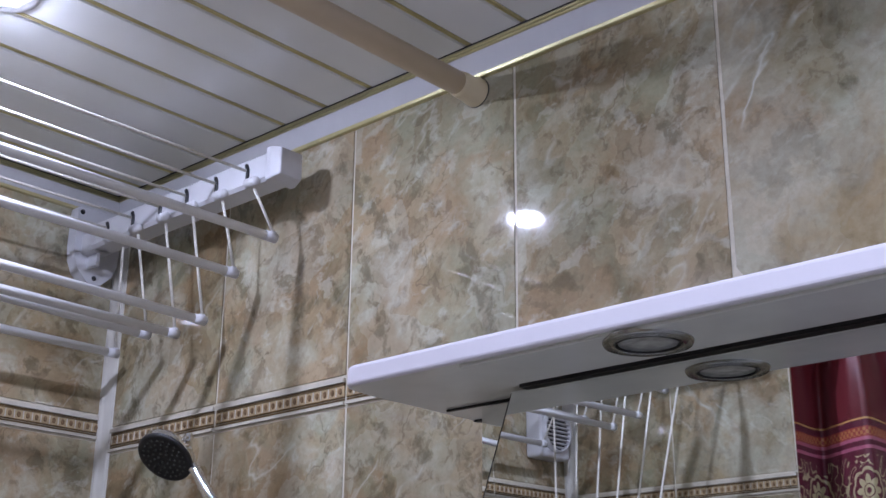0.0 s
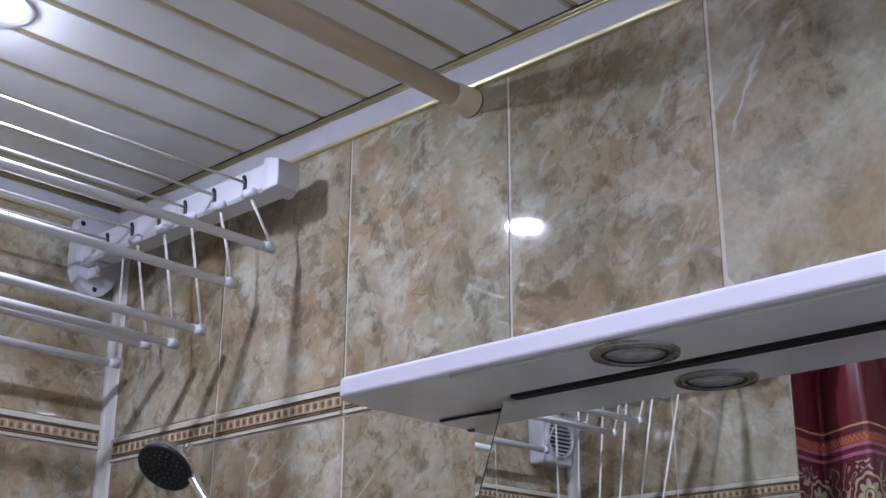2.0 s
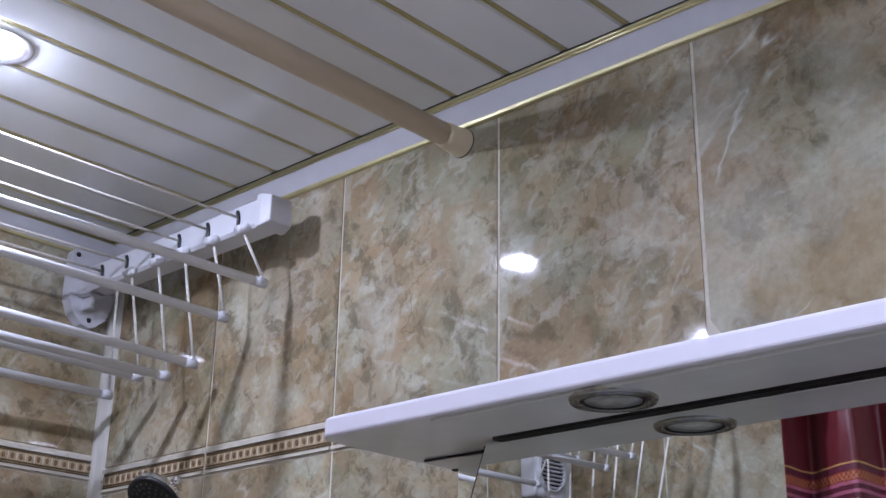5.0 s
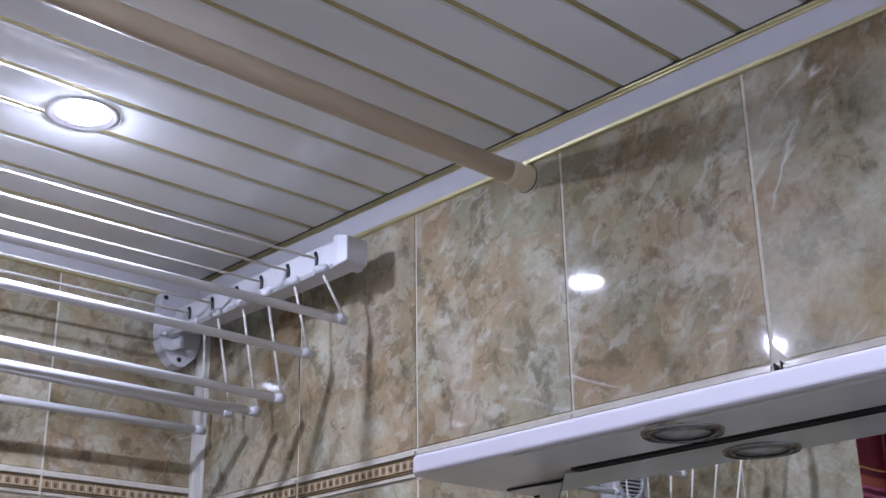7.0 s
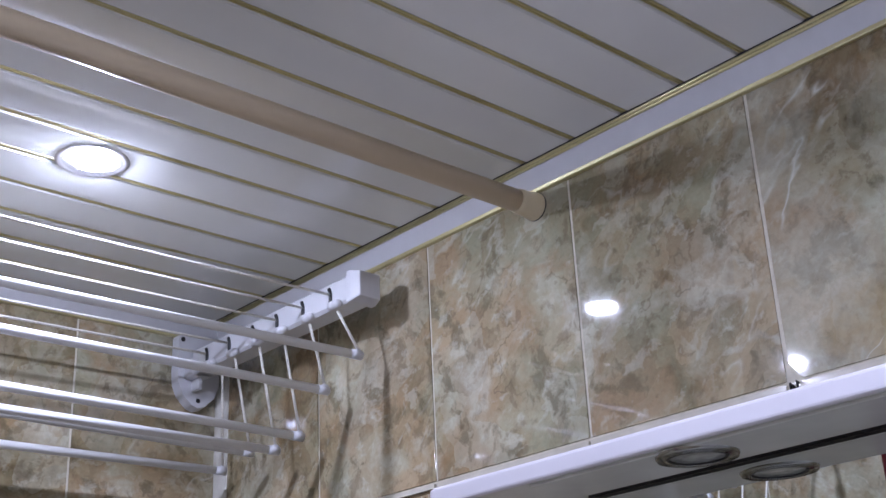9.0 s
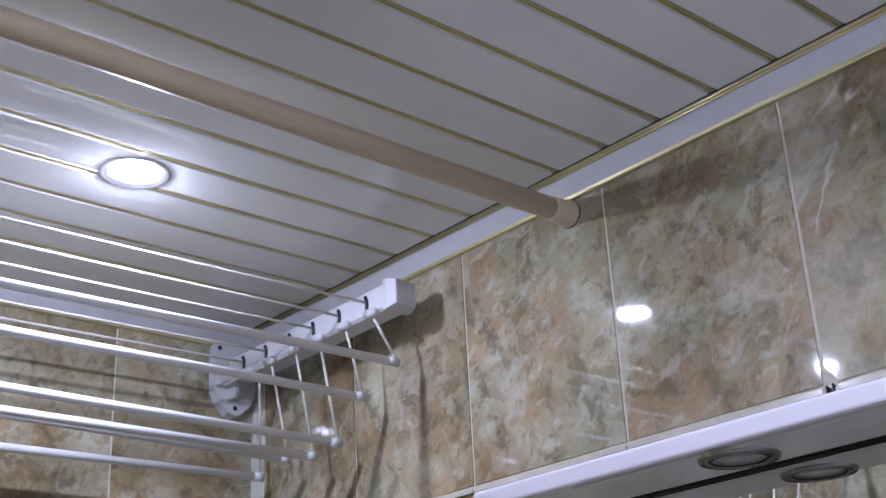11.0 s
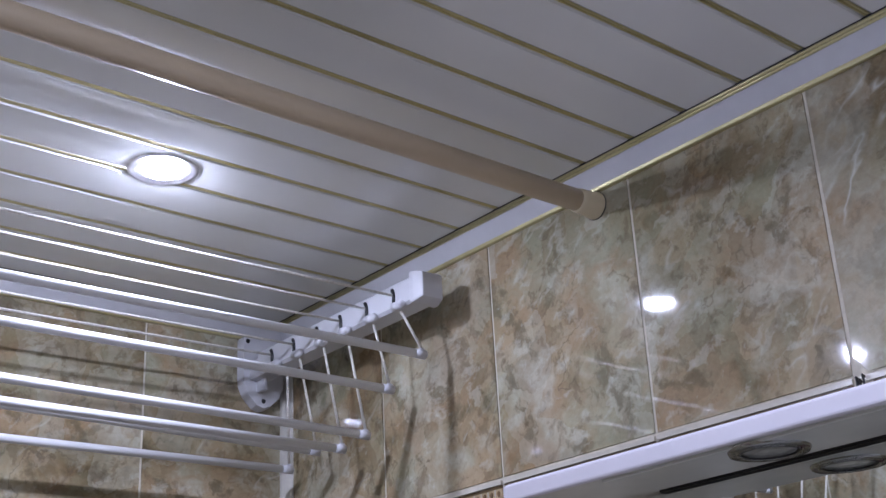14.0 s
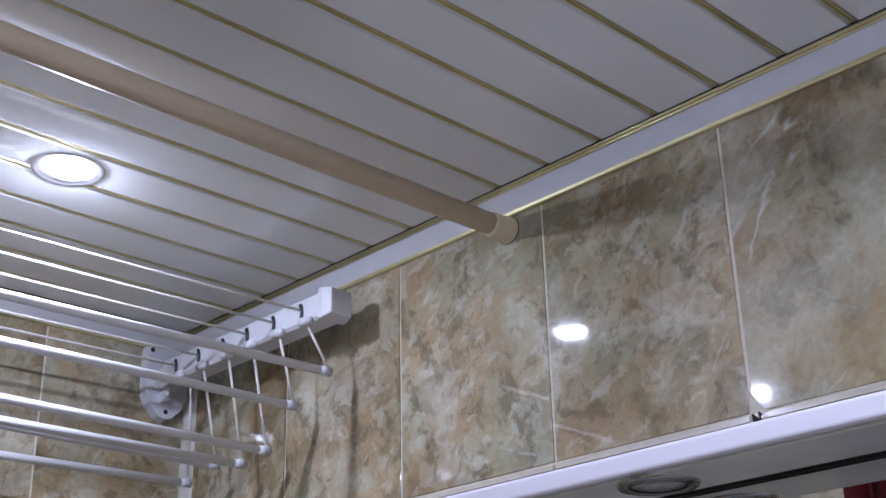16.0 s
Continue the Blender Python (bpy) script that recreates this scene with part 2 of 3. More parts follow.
LINE = plain("brown_glaze", (0.13, 0.085, 0.04), 0.15, vary=0.25, scale=80)
BEIGE = plain("beige_glaze", (0.40, 0.300, 0.175), 0.15, vary=0.2, scale=80)
OVAL = plain("dark_brown_glaze", (0.19, 0.120, 0.065), 0.15, vary=0.3, scale=120)
CREAM = plain("cream_glaze", (0.56, 0.52, 0.43), 0.13, vary=0.08, scale=50)
CLOTH = fabric("red_curtain_cloth")
PLASTER = plain("painted_plaster", (0.82, 0.81, 0.80), 0.7, vary=0.06, scale=8, bump=0.2, bump_scale=60)
BULB = glow("lit_lamp", LAMP_COLOUR, LAMP_GLOW)
BULB_SMALL = glow("lit_small_lamp", LAMP_COLOUR, LAMP_GLOW * 2.15)
GLASS = plain("lamp_glass", (0.46, 0.47, 0.45), 0.06, vary=0.3, scale=90)
MIRROR, _n, _l, _p = mat("mirror_glass")
_p.inputs["Base Color"].default_value = (0.88, 0.90, 0.88, 1)
_p.inputs["Metallic"].default_value, _p.inputs["Roughness"].default_value = 1.0, 0.012


# ---- mesh helpers ----
def mesh_of(name, bm, *materials, smooth=False):
    me = bpy.data.meshes.new(name)
    bm.normal_update()
    bm.to_mesh(me)
    bm.free()
    for m in materials:
        me.materials.append(m)
    if smooth:
        for f in me.polygons:
            f.use_smooth = True
    return me


def part(name, bm, material, parent, label="", smooth=False):
    """A bmesh as one mesh object under a thing or a part."""
    mats = material if isinstance(material, tuple) else (material,)
    ob = new(name, mesh_of(name, bm, *mats, smooth=smooth))
    ob.parent = parent
    return tagged(ob, label)


def thing(name, label, category, at=(0, 0, 0), group="", kind=""):
    ob = new(name)
    ob.location = at
    return tagged(ob, label, category, group, kind)


def box(bm, lo, hi, bevel=0.0, segments=2, slot=0):
    lo, hi = Vector(lo), Vector(hi)
    r = bmesh.ops.create_cube(bm, size=1.0, matrix=Matrix.LocRotScale((lo + hi) / 2, None, hi - lo))
    faces = {f for v in r["verts"] for f in v.link_faces}
    for f in faces:
        f.material_index = slot
    if bevel:
        edges = list({e for v in r["verts"] for e in v.link_edges})
        bmesh.ops.bevel(bm, geom=edges, offset=bevel, segments=segments, profile=0.5, affect="EDGES", material=slot)
    return bm


def rod(bm, a, b, r, r2=None, n=16, slot=0):
    a, b = Vector(a), Vector(b)
    d = b - a
    q = Vector((0, 0, 1)).rotation_difference(d.normalized())
    res = bmesh.ops.create_cone(bm, cap_ends=True, segments=n, radius1=r, radius2=r if r2 is None else r2, depth=d.length,
                                matrix=Matrix.LocRotScale((a + b) / 2, q, None))
    for f in {f for v in res["verts"] for f in v.link_faces}:
        f.material_index = slot
        f.smooth = len(f.verts) == 4
    return bm


def sweep(bm, pts, r, n=8, closed=False):
    """A round cord or tube along points; r may be one radius or one for each point."""
    pts = [Vector(p) for p in pts]
    rings = []
    for i, p in enumerate(pts):
        d = (pts[min(i + 1, len(pts) - 1)] - pts[max(i - 1, 0)]).normalized()
        u = d.orthogonal().normalized() if abs(d.z) > 0.9 else d.cross(Vector((0, 0, 1))).normalized()
        w = d.cross(u)
        rr = r[i] if isinstance(r, (list, tuple)) else r
        rings.append([bm.verts.new(p + (u * math.cos(k * math.tau / n) + w * math.sin(k * math.tau / n)) * rr) for k in range(n)])
    for a, b in zip(rings, rings[1:]):
        for k in range(n):
            bm.faces.new((a[k], a[(k + 1) % n], b[(k + 1) % n], b[k])).smooth = True
    bm.faces.new(rings[0][::-1])
    bm.faces.new(rings[-1])
    bmesh.ops.recalc_face_normals(bm, faces=bm.faces)
    return bm


def lathe(bm, profile, n=32, matrix=None, slot=0):
    """Spins (radius, height) pairs round z."""
    rings = [[bm.verts.new((r * math.cos(k * math.tau / n), r * math.sin(k * math.tau / n), h)) for k in range(n)] for r, h in profile]
    made = [v for ring in rings for v in ring]
    for a, b in zip(rings, rings[1:]):
        for k in range(n):
            f = bm.faces.new((a[k], a[(k + 1) % n], b[(k + 1) % n], b[k]))
            f.smooth, f.material_index = True, slot
    if matrix:
        bmesh.ops.transform(bm, matrix=matrix, verts=made)
    return bm


def extrude_x(bm, section, x0, x1, slot=0):
    """A (y, z) outline drawn out along x."""
    a = [bm.verts.new((x0, y, z)) for y, z in section]
    b = [bm.verts.new((x1, y, z)) for y, z in section]
    k = len(section)
    fs = [bm.faces.new((a[i], a[(i + 1) % k], b[(i + 1) % k], b[i])) for i in range(k)]
    fs += [bm.faces.new(a[::-1]), bm.faces.new(b)]
    for f in fs:
        f.material_index = slot
    bmesh.ops.recalc_face_normals(bm, faces=fs)
    return bm


# ---- the room ----
CEIL = 2.430          # underside of the slats
EDGE = 2.402          # top edge of the visible wall tiles
FAR = -1.466           # the wall across the room
RIGHT = 2.35
FLOOR = -0.0
PITCH = 0.0785
SLAT0 = 0.549         # one slat joint


def wall(name, lo, hi, label):
    return tagged(new(name, mesh_of(name, box(bmesh.new(), lo, hi), GROUT)), label, "wall", kind="structure")


wall_main = wall("wall_north", (-0.15, 0.0013, 0), (RIGHT + 0.1, 0.15, 2.60), "wall of beige brown marble tiles with cream joints")
wall_end = wall("wall_west", (-0.15, FAR - 0.0013, 0), (-0.0013, 0.0013, 2.60), "end wall of beige brown marble tiles beside the tub")
wall_far = wall("wall_south", (-0.15, FAR - 0.15, 0), (RIGHT + 0.1, FAR - 0.0013, 2.60), "wall of beige brown marble tiles across the room")
wall_right = tagged(new("wall_east", mesh_of("wall_east", box(bmesh.new(), (RIGHT, FAR - 0.0013, 0), (RIGHT + 0.1, 0.0013, 2.60)), PLASTER)),
                    "plain painted wall closing the bathroom", "wall", kind="structure")
floor = tagged(new("floor", mesh_of("floor", box(bmesh.new(), (-0.1, FAR, -0.1), (RIGHT, 0.0, 0.0)), PLASTER)), "plain white bathroom floor", "floor", kind="structure")


def ceiling_slats():
    bm = bmesh.new()
    # backing above the slats
    box(bm, (-0.1, FAR - 0.1, CEIL + 0.03), (RIGHT + 0.05, 0.1, CEIL + 0.05), slot=2)
    x = SLAT0 - 9 * PITCH
    y0, y1 = FAR, -0.022
    g = 0.0030
    while x < RIGHT:
        a, b, r = x + g, x + PITCH - g, 0.0035
        turn = [math.pi / 2 * k / 4 for k in range(5)]
        sec = [(a, CEIL + 0.020)] + [(a + r - r * math.cos(k), CEIL + r - r * math.sin(k)) for k in turn]
        sec += [(b - r + r * math.sin(k), CEIL + r - r * math.cos(k)) for k in turn] + [(b, CEIL + 0.020)]
        lo = [bm.verts.new((p, y0, q)) for p, q in sec]
        hi = [bm.verts.new((p, y1, q)) for p, q in sec]
        for i in range(len(sec) - 1):
            bm.faces.new((lo[i], lo[i + 1], hi[i + 1], hi[i])).smooth = i != 5
        bm.faces.new(hi)
        # rounded gold insert between two slats, with a fine groove
        for c0, c1 in ((-0.0033, -0.0003), (0.0003, 0.0033)):
            s2 = [(x + c0, CEIL + 0.003), (x + c0 + 0.0009, CEIL + 0.0006), (x + c1 - 0.0009, CEIL + 0.0006), (x + c1, CEIL + 0.003)]
            l2 = [bm.verts.new((p, y0, q)) for p, q in s2]
            h2 = [bm.verts.new((p, y1 - 0.001, q)) for p, q in s2]
            for i in range(3):
                bm.faces.new((l2[i], l2[i + 1], h2[i + 1], h2[i])).material_index = 1
        x += PITCH
    bmesh.ops.recalc_face_normals(bm, faces=[f for f in bm.faces if f.material_index == 2])
    return mesh_of("ceiling", bm, SLAT, GOLD, GAP)


ceiling = tagged(new("ceiling", ceiling_slats()), "white metal slat ceiling with thin gold strips in the joints", "ceiling", kind="structure")


def cornice(name, m, length):
    """White edge profile between wall and slats, a gold bead along both edges; runs along x, wall side at y = 0."""
    ob = thing(name, "white ceiling edge profile with two gold beads", "trim", kind="structure")
    ob.matrix_basis = m
    bm = bmesh.new()
    extrude_x(bm, [(0.004, EDGE), (-0.004, EDGE), (-0.021, CEIL - 0.003), (-0.021, CEIL + 0.012), (0.004, CEIL + 0.012)], 0, length)
    part("profile", bm, WHITE, ob)
    bm = extrude_x(bmesh.new(), [(0.003, EDGE - 0.0025), (-0.0046, EDGE - 0.0025), (-0.0056, EDGE - 0.0016), (-0.0068, EDGE + 0.0016), (0.003, EDGE + 0.0016)], 0.001, length - 0.001)
    part("gold_bead", bm, GOLD, ob, "flat gold bead along the tiles")
    for y, z, r in ((-0.0200, CEIL - 0.0045, 0.0021), (-0.0225, CEIL - 0.0015, 0.0020)):
        part("gold_bead", rod(bmesh.new(), (0, y, z), (length, y, z), r, n=10), GOLD, ob, "gold bead")
    # the shadow between profile and slats is a dark rod here
    part("shadow_line", rod(bmesh.new(), (0, -0.0252, CEIL + 0.0002), (length, -0.0252, CEIL + 0.0002), 0.0011, n=8), GAP, ob, "dark rod drawn for the shade beside the slats")
    return ob


cornice("trim_north", pose(0, 0, 0), RIGHT)
cornice("trim_south", pose(RIGHT, FAR, 0, 0, 0, 180), RIGHT)
cornice("trim_west", pose(0, FAR, 0, 0, 0, 90), -FAR)

# corner strips
for nm, y, s in (("corner_strip", 0.0, 1), ("corner_strip", FAR, -1)):
    bm = bmesh.new()
    sec = [(0.0, 0.001), (0.029, 0.001), (0.0285, -0.0015), (0.025, -0.003), (0.011, -0.0042), (0.006, -0.0060), (0.0, -0.0060)]
    a = [bm.verts.new((p, y + s * q, 0.0)) for p, q in sec]
    b = [bm.verts.new((p, y + s * q, EDGE)) for p, q in sec]
    for i in range(len(sec)):
        j = (i + 1) % len(sec)
        bm.faces.new((a[i], a[j], b[j], b[i]))
    bmesh.ops.recalc_face_normals(bm, faces=bm.faces)
    tagged(new(nm, mesh_of(nm, bm, TRIMW)), "cream white plastic strip in the tiled corner", "trim", kind="structure")


# ---- ceiling lamps ----
def downlight(x, y, small=False):
    ob = thing("ceiling_downlight", "round satin recessed ceiling downlight, switched on", "lamp", (x, y, CEIL), "ceiling downlights")
    bm = bmesh.new()
    lathe(bm, [(0.0215, 0.006), (0.0240, 0.0020), (0.0262, 0.0004), (0.0276, 0.0009), (0.0290, -0.0004), (0.0304, 0.0004), (0.0320, -0.0008), (0.0334, 0.0),
               (0.0350, -0.0012), (0.0390, -0.0012), (0.0415, -0.0004), (0.0425, 0.002)], 48)
    part("ring", bm, SATIN, ob, "ribbed satin metal ring")
    r = 0.0127 if small else 0.0208
    bm = bmesh.new()
    lathe(bm, [(0.0005, -0.0072), (r * 0.4, -0.0069), (r * 0.72, -0.0057), (r * 0.92, -0.0036), (r, -0.0012), (r, 0.006)], 32)
    part("bulb", bm, BULB_SMALL if small else BULB, ob, "glowing white bulb")
    return ob


# two lamps over the rack, two added unseen ones at the right
for lx, ly, small in LAMPS:
    downlight(lx, ly, small)

# ---- curtain rod ----
rod_ob = thing("curtain_rod", "beige plastic shower curtain rod fixed between two walls", "curtain rod", (0.697, 0.0, 2.384))
part("tube", rod(bmesh.new(), (0, -0.004, 0), (-0.014, FAR + 0.004, 0.009), 0.0134, n=28), PIPE, rod_ob)
for y, s in ((0.0, -1), (FAR, 1)):
    bm = bmesh.new()
    lathe(bm, [(0.0126, 0.034), (0.0142, 0.033), (0.0150, 0.028), (0.0156, 0.012), (0.0168, 0.008), (0.0172, 0.002), (0.0172, 0.0)], 32,
          pose(0 if s < 0 else -0.014, y, 0 if s < 0 else 0.009, -90 * s if s > 0 else 90))
    bmesh.ops.recalc_face_normals(bm, faces=bm.faces)
    socket = part("end_socket", bm, RIM, rod_ob, "pale beige end socket")
    ex, ez = (0, 0) if s < 0 else (-0.014, 0.009)
    # black disc painted in for the shade between socket and tiles
    part("gap_shade_ring", rod(bmesh.new(), (ex, y + s * 0.0002, ez), (ex, y + s * 0.0014, ez), 0.0176, n=32), BLACK, socket, "thin black disc standing for the shaded gap against the tiles")

# ---- clothes drying rack ----
BARS = ((0.411, 2.2675), (0.339, 2.238), (0.282, 2.188), (0.2258, 2.1807), (0.162, 2.191), (0.065, 2.1855))
ENDS = (-0.048, -0.048, -0.048, -0.048, -0.048, -0.031)
DROP = (-0.008, 0.0045, 0.016, 0.009, 0.022, -0.007)   # how far each bar leans at its other end
SLOTS = (0.393, 0.332, 0.271, 0.213, 0.151, 0.091)
NEAR, OTHER = -0.057, -1.288      # the two arms
BAR1 = -1.312                     # the bars' other ends


def rack_arm(y):
    ob = thing("rack_arm", "white plastic pulley arm screwed to the tiled end wall", "drying rack", (0.0, y, 2.346), "drying rack arms")
    # wall plate with a pointed foot
    bm = bmesh.new()
    out = [(-0.034, 0.058), (0.034, 0.058), (0.037, 0.053), (0.0375, 0.0), (0.036, -0.02), (0.028, -0.038), (0.012, -0.053), (0.0, -0.057), (-0.012, -0.053),
           (-0.028, -0.038), (-0.036, -0.02), (-0.0375, 0.0), (-0.037, 0.053)]
    lo = [bm.verts.new((0.0005, p + 0.010, q - 0.003)) for p, q in out]
    hi = [bm.verts.new((0.0180, p * 0.97 + 0.010, q * 0.97 - 0.002)) for p, q in out]
    for i in range(len(out)):
        j = (i + 1) % len(out)
        bm.faces.new((lo[i], lo[j], hi[j], hi[i]))
    bm.faces.new(hi)
    bm.faces.new(lo[::-1])
    bmesh.ops.recalc_face_normals(bm, faces=bm.faces)
    plate = part("wall_plate", bm, WHITE, ob)
    for p, q in ((-0.029, 0.050), (0.029, 0.050), (0.0, -0.043)):
        part("screw", rod(bmesh.new(), (0.0175, p + 0.010, q - 0.003), (0.0195, p + 0.010, q - 0.003), 0.0042, 0.003, n=12), BLACK, plate, "dark screw head")
    # bracket between plate and arm
    bm = bmesh.new()
    box(bm, (0.016, -0.016, -0.016), (0.060, 0.016, 0.014), 0.004)
    box(bm, (0.016, -0.003, -0.034), (0.040, 0.003, -0.012), 0.001)
    part("bracket", bm, WHITE, ob)
    bm = bmesh.new()
    sec = [(-0.020, -0.012), (-0.016, -0.016), (0.013, -0.016), (0.017, -0.012), (0.017, 0.017), (0.013, 0.021), (-0.016, 0.021), (-0.020, 0.017)]
    extrude_x(bm, sec, 0.050, 0.432)
    part("beam", bm, WHITE, ob)
    bm = bmesh.new()
    rings = []
    for x, k in ((0.429, 1.0), (0.4375, 1.0), (0.4530, 0.80)):
        rings.append([bm.verts.new((x, -0.0018 + 0.0208 * k * p, 0.0030 + 0.0212 * k * q)) for p, q in ((-1, -1), (1, -1), (1, 1), (-1, 1))])
    for ra, rb in zip(rings, rings[1:]):
        for i in range(4):
            bm.faces.new((ra[i], ra[(i + 1) % 4], rb[(i + 1) % 4], rb[i]))
    bm.faces.new(rings[0][::-1])
    bm.faces.new(rings[-1])
    bmesh.ops.recalc_face_normals(bm, faces=bm.faces)
    bmesh.ops.bevel(bm, geom=list(bm.edges), offset=0.0016, segments=2, profile=0.5, affect="EDGES")
    part("end_cap", bm, WHITE, ob)
    for x in SLOTS:
        bm = bmesh.new()
        r = 0.013
        pts = [(x - 0.0035 + 0.004 * math.sin(a), -0.0202, -0.001 + r * math.cos(a)) for a in [math.pi * k / 8 for k in range(9)]]
        bm2 = sweep(bm, pts, 0.0030, 6)
        part("slot", bm2, BLACK, ob, "black cord slot")
        bm = bmesh.new()
        rod(bm, (x + 0.003, -0.0225, -0.0145), (x + 0.018, -0.0225, -0.0145), 0.0062, n=18)
        bmesh.ops.create_uvsphere(bm, u_segments=12, v_segments=8, radius=0.0062, matrix=pose(x + 0.018, -0.0225, -0.0145))
        part("pulley", bm, WHITE, ob, "small white cord pulley")
    return ob


rack_arm(NEAR)
rack_arm(OTHER)
for (bx, bz), sx, lean, BAR0 in zip(BARS, SLOTS, DROP, ENDS):
    ob = thing("drying_bar", "white enamelled drying rack bar hung on thin cords", "drying rack", (bx, BAR0, bz), "drying rack bars")
    L = BAR1 - BAR0
    part("tube", rod(bmesh.new(), (0, -0.006, 0), (0, L + 0.006, lean), 0.0057, n=20), TUBE, ob)
    for y, s in ((0.0, -1), (L, 1)):
        bm = bmesh.new()
        dz = 0.0 if y == 0 else lean
        rod(bm, (0, y + s * 0.012, dz), (0, y + 0.005 * -s, dz), 0.0062, n=20)
        box(bm, (-0.0025, y - 0.004, dz + 0.003), (0.0025, y + 0.004, dz + 0.008), 0.001)
        part("end_cap", bm, WHITE, ob, "white plastic end cap")
        part("hanging_cord", sweep(bmesh.new(), [(0, y, dz + 0.008), (sx + 0.010 - bx, y - 0.026 if y == 0 else y - 0.05, 2.341 - 0.016 - bz)], 0.0019, 8), ROPE, ob, "thin cream cord")
    part("run_cord", sweep(bmesh.new(), [(sx - 0.001 - bx, NEAR - BAR0 - 0.020 + (OTHER - NEAR + 0.04) * k / 10, 2.350 - bz - 0.004 * math.sin(math.pi * k / 10)) for k in range(11)], 0.0019, 8), ROPE, ob,
         "thin cream cord between the arms")
    part("pull_cord", sweep(bmesh.new(), [(sx - bx, OTHER - BAR0 - 0.024, 2.345 - bz), (0.085 - bx, OTHER - BAR0 - 0.024, 1.15 - bz)], 0.0019, 8), ROPE, ob, "long cream pull cord")

cleat = thing("cord_cleat", "white plastic cleat for the drying rack cords", "cleat", (0.0, OTHER, 1.13))
bm = bmesh.new()
box(bm, (0.0, -0.015, -0.05), (0.03, 0.015, 0.05), 0.004)
box(bm, (0.03, -0.01, -0.07), (0.06, 0.01, 0.07), 0.006)
part("body", bm, WHITE, cleat)

# ---- mirror cabinet with light shelf ----
SH_X, SH_Y, SH_Z = 0.709, -0.205, 2.008
cab = thing("mirror_cabinet", "white lacquered mirror cabinet with a light shelf on tiles", "mirror cabinet", (0, 0, 0))
cab.matrix_basis = Matrix.Translation((0.1494, -0.0935, 0.1655)) @ Matrix.Scale(0.905, 4)
BACK = 0.100          # the cabinet's back, against the tiles
bm = bmesh.new()
R = 0.018
edge = [(SH_X, BACK)] + [(SH_X + R - R * math.cos(a), SH_Y + R - R * math.sin(a)) for a in [math.pi / 2 * k / 6 for k in range(7)]] + [(1.95, SH_Y), (1.95, BACK)]
lo = [bm.verts.new((x, y, SH_Z)) for x, y in edge]
hi = [bm.verts.new((x, y, SH_Z + 0.019)) for x, y in edge]
for i in range(len(edge)):
    j = (i + 1) % len(edge)
    bm.faces.new((lo[i], lo[j], hi[j], hi[i]))
bm.faces.new(hi)
f = bm.faces.new(lo[::-1])
f.material_index = 1
bmesh.ops.recalc_face_normals(bm, faces=bm.faces)
bmesh.ops.bevel(bm, geom=[e for e in bm.edges if abs(e.verts[0].co.z - e.verts[1].co.z) < 1e-6 and e.verts[0].co.y < -0.01 and e.verts[1].co.y < -0.01],
                offset=0.0035, segments=3, profile=0.5, affect="EDGES")
part("light_shelf", bm, (BOARD, UNDER), cab)
MY = -0.108
bm = bmesh.new()
box(bm, (0.846, -0.199, SH_Z - 0.0025), (1.945, MY - 0.012, SH_Z + 0.001), 0.002)
part("light_panel", bm, UNDER, cab, "glossy grey panel under the shelf")
# no real opening: a black strip gives the gap its shade
part("shadow_gap", box(bmesh.new(), (0.842, MY - 0.006, SH_Z - 0.0035), (1.94, MY + 0.004, SH_Z + 0.001)), BLACK, cab, "black strip standing for the shaded gap above the mirror")
part("body", box(bmesh.new(), (0.815, MY + 0.022, 1.25), (1.94, BACK, SH_Z), 0.002), BOARD, cab)
bm = bmesh.new()
corners = [(0.829, SH_Z - 0.004), (1.94, SH_Z - 0.004), (1.94, 1.25), (0.786, 1.25), (0.786, 1.89)]
a = [bm.verts.new((x, MY + (SH_Z - z) * 0.0095, z)) for x, z in corners]
b = [bm.verts.new((x, MY + 0.004 + (SH_Z - z) * 0.0095, z)) for x, z in corners]
bm.faces.new(a[::-1])
bm.faces.new(b)
for i in range(5):
    j = (i + 1) % 5
    bm.faces.new((a[i], a[j], b[j], b[i])).material_index = 1
bmesh.ops.recalc_face_normals(bm, faces=bm.faces)
part("mirror", bm, (MIRROR, BLACK), cab, "large clear mirror with a slanted edge")
bm = bmesh.new()
rim = [(0.8235, SH_Z - 0.004), (0.86, SH_Z - 0.004), (0.86, 1.25), (0.7805, 1.25), (0.7805, 1.89)]
a = [bm.verts.new((x, MY + 0.0045 + (SH_Z - z) * 0.0095, z)) for x, z in rim]
b = [bm.verts.new((x, MY + 0.0070 + (SH_Z - z) * 0.0095, z)) for x, z in rim]
bm.faces.new(a[::-1])
bm.faces.new(b)
for i in range(5):
    j = (i + 1) % 5
    bm.faces.new((a[i], a[j], b[j], b[i]))
bmesh.ops.recalc_face_normals(bm, faces=bm.faces)
part("mirror_edge", bm, BLACK, cab, "dark edge of the mirror")
part("side_mirror", box(bmesh.new(), (0.765, -0.074, 1.25), (0.90, -0.070, SH_Z - 0.003)), MIRROR, cab, "narrow side mirror")
part("side_body", box(bmesh.new(), (0.768, -0.0695, 1.25), (0.814, BACK, SH_Z - 0.001)), BOARD, cab)
part("seam", box(bmesh.new(), (0.722, -0.0765, SH_Z - 0.0022), (0.83, -0.0735, SH_Z + 0.001)), BLACK, cab, "dark seam under the shelf")
for hx, hy in ((0.752, -0.034), (0.722, -0.020)):
    part("hinge_slot", box(bmesh.new(), (hx - 0.012, hy - 0.004, SH_Z - 0.0018), (hx + 0.012, hy + 0.004, SH_Z + 0.001), 0.0008, 1), BLACK, cab, "small dark hinge slot")
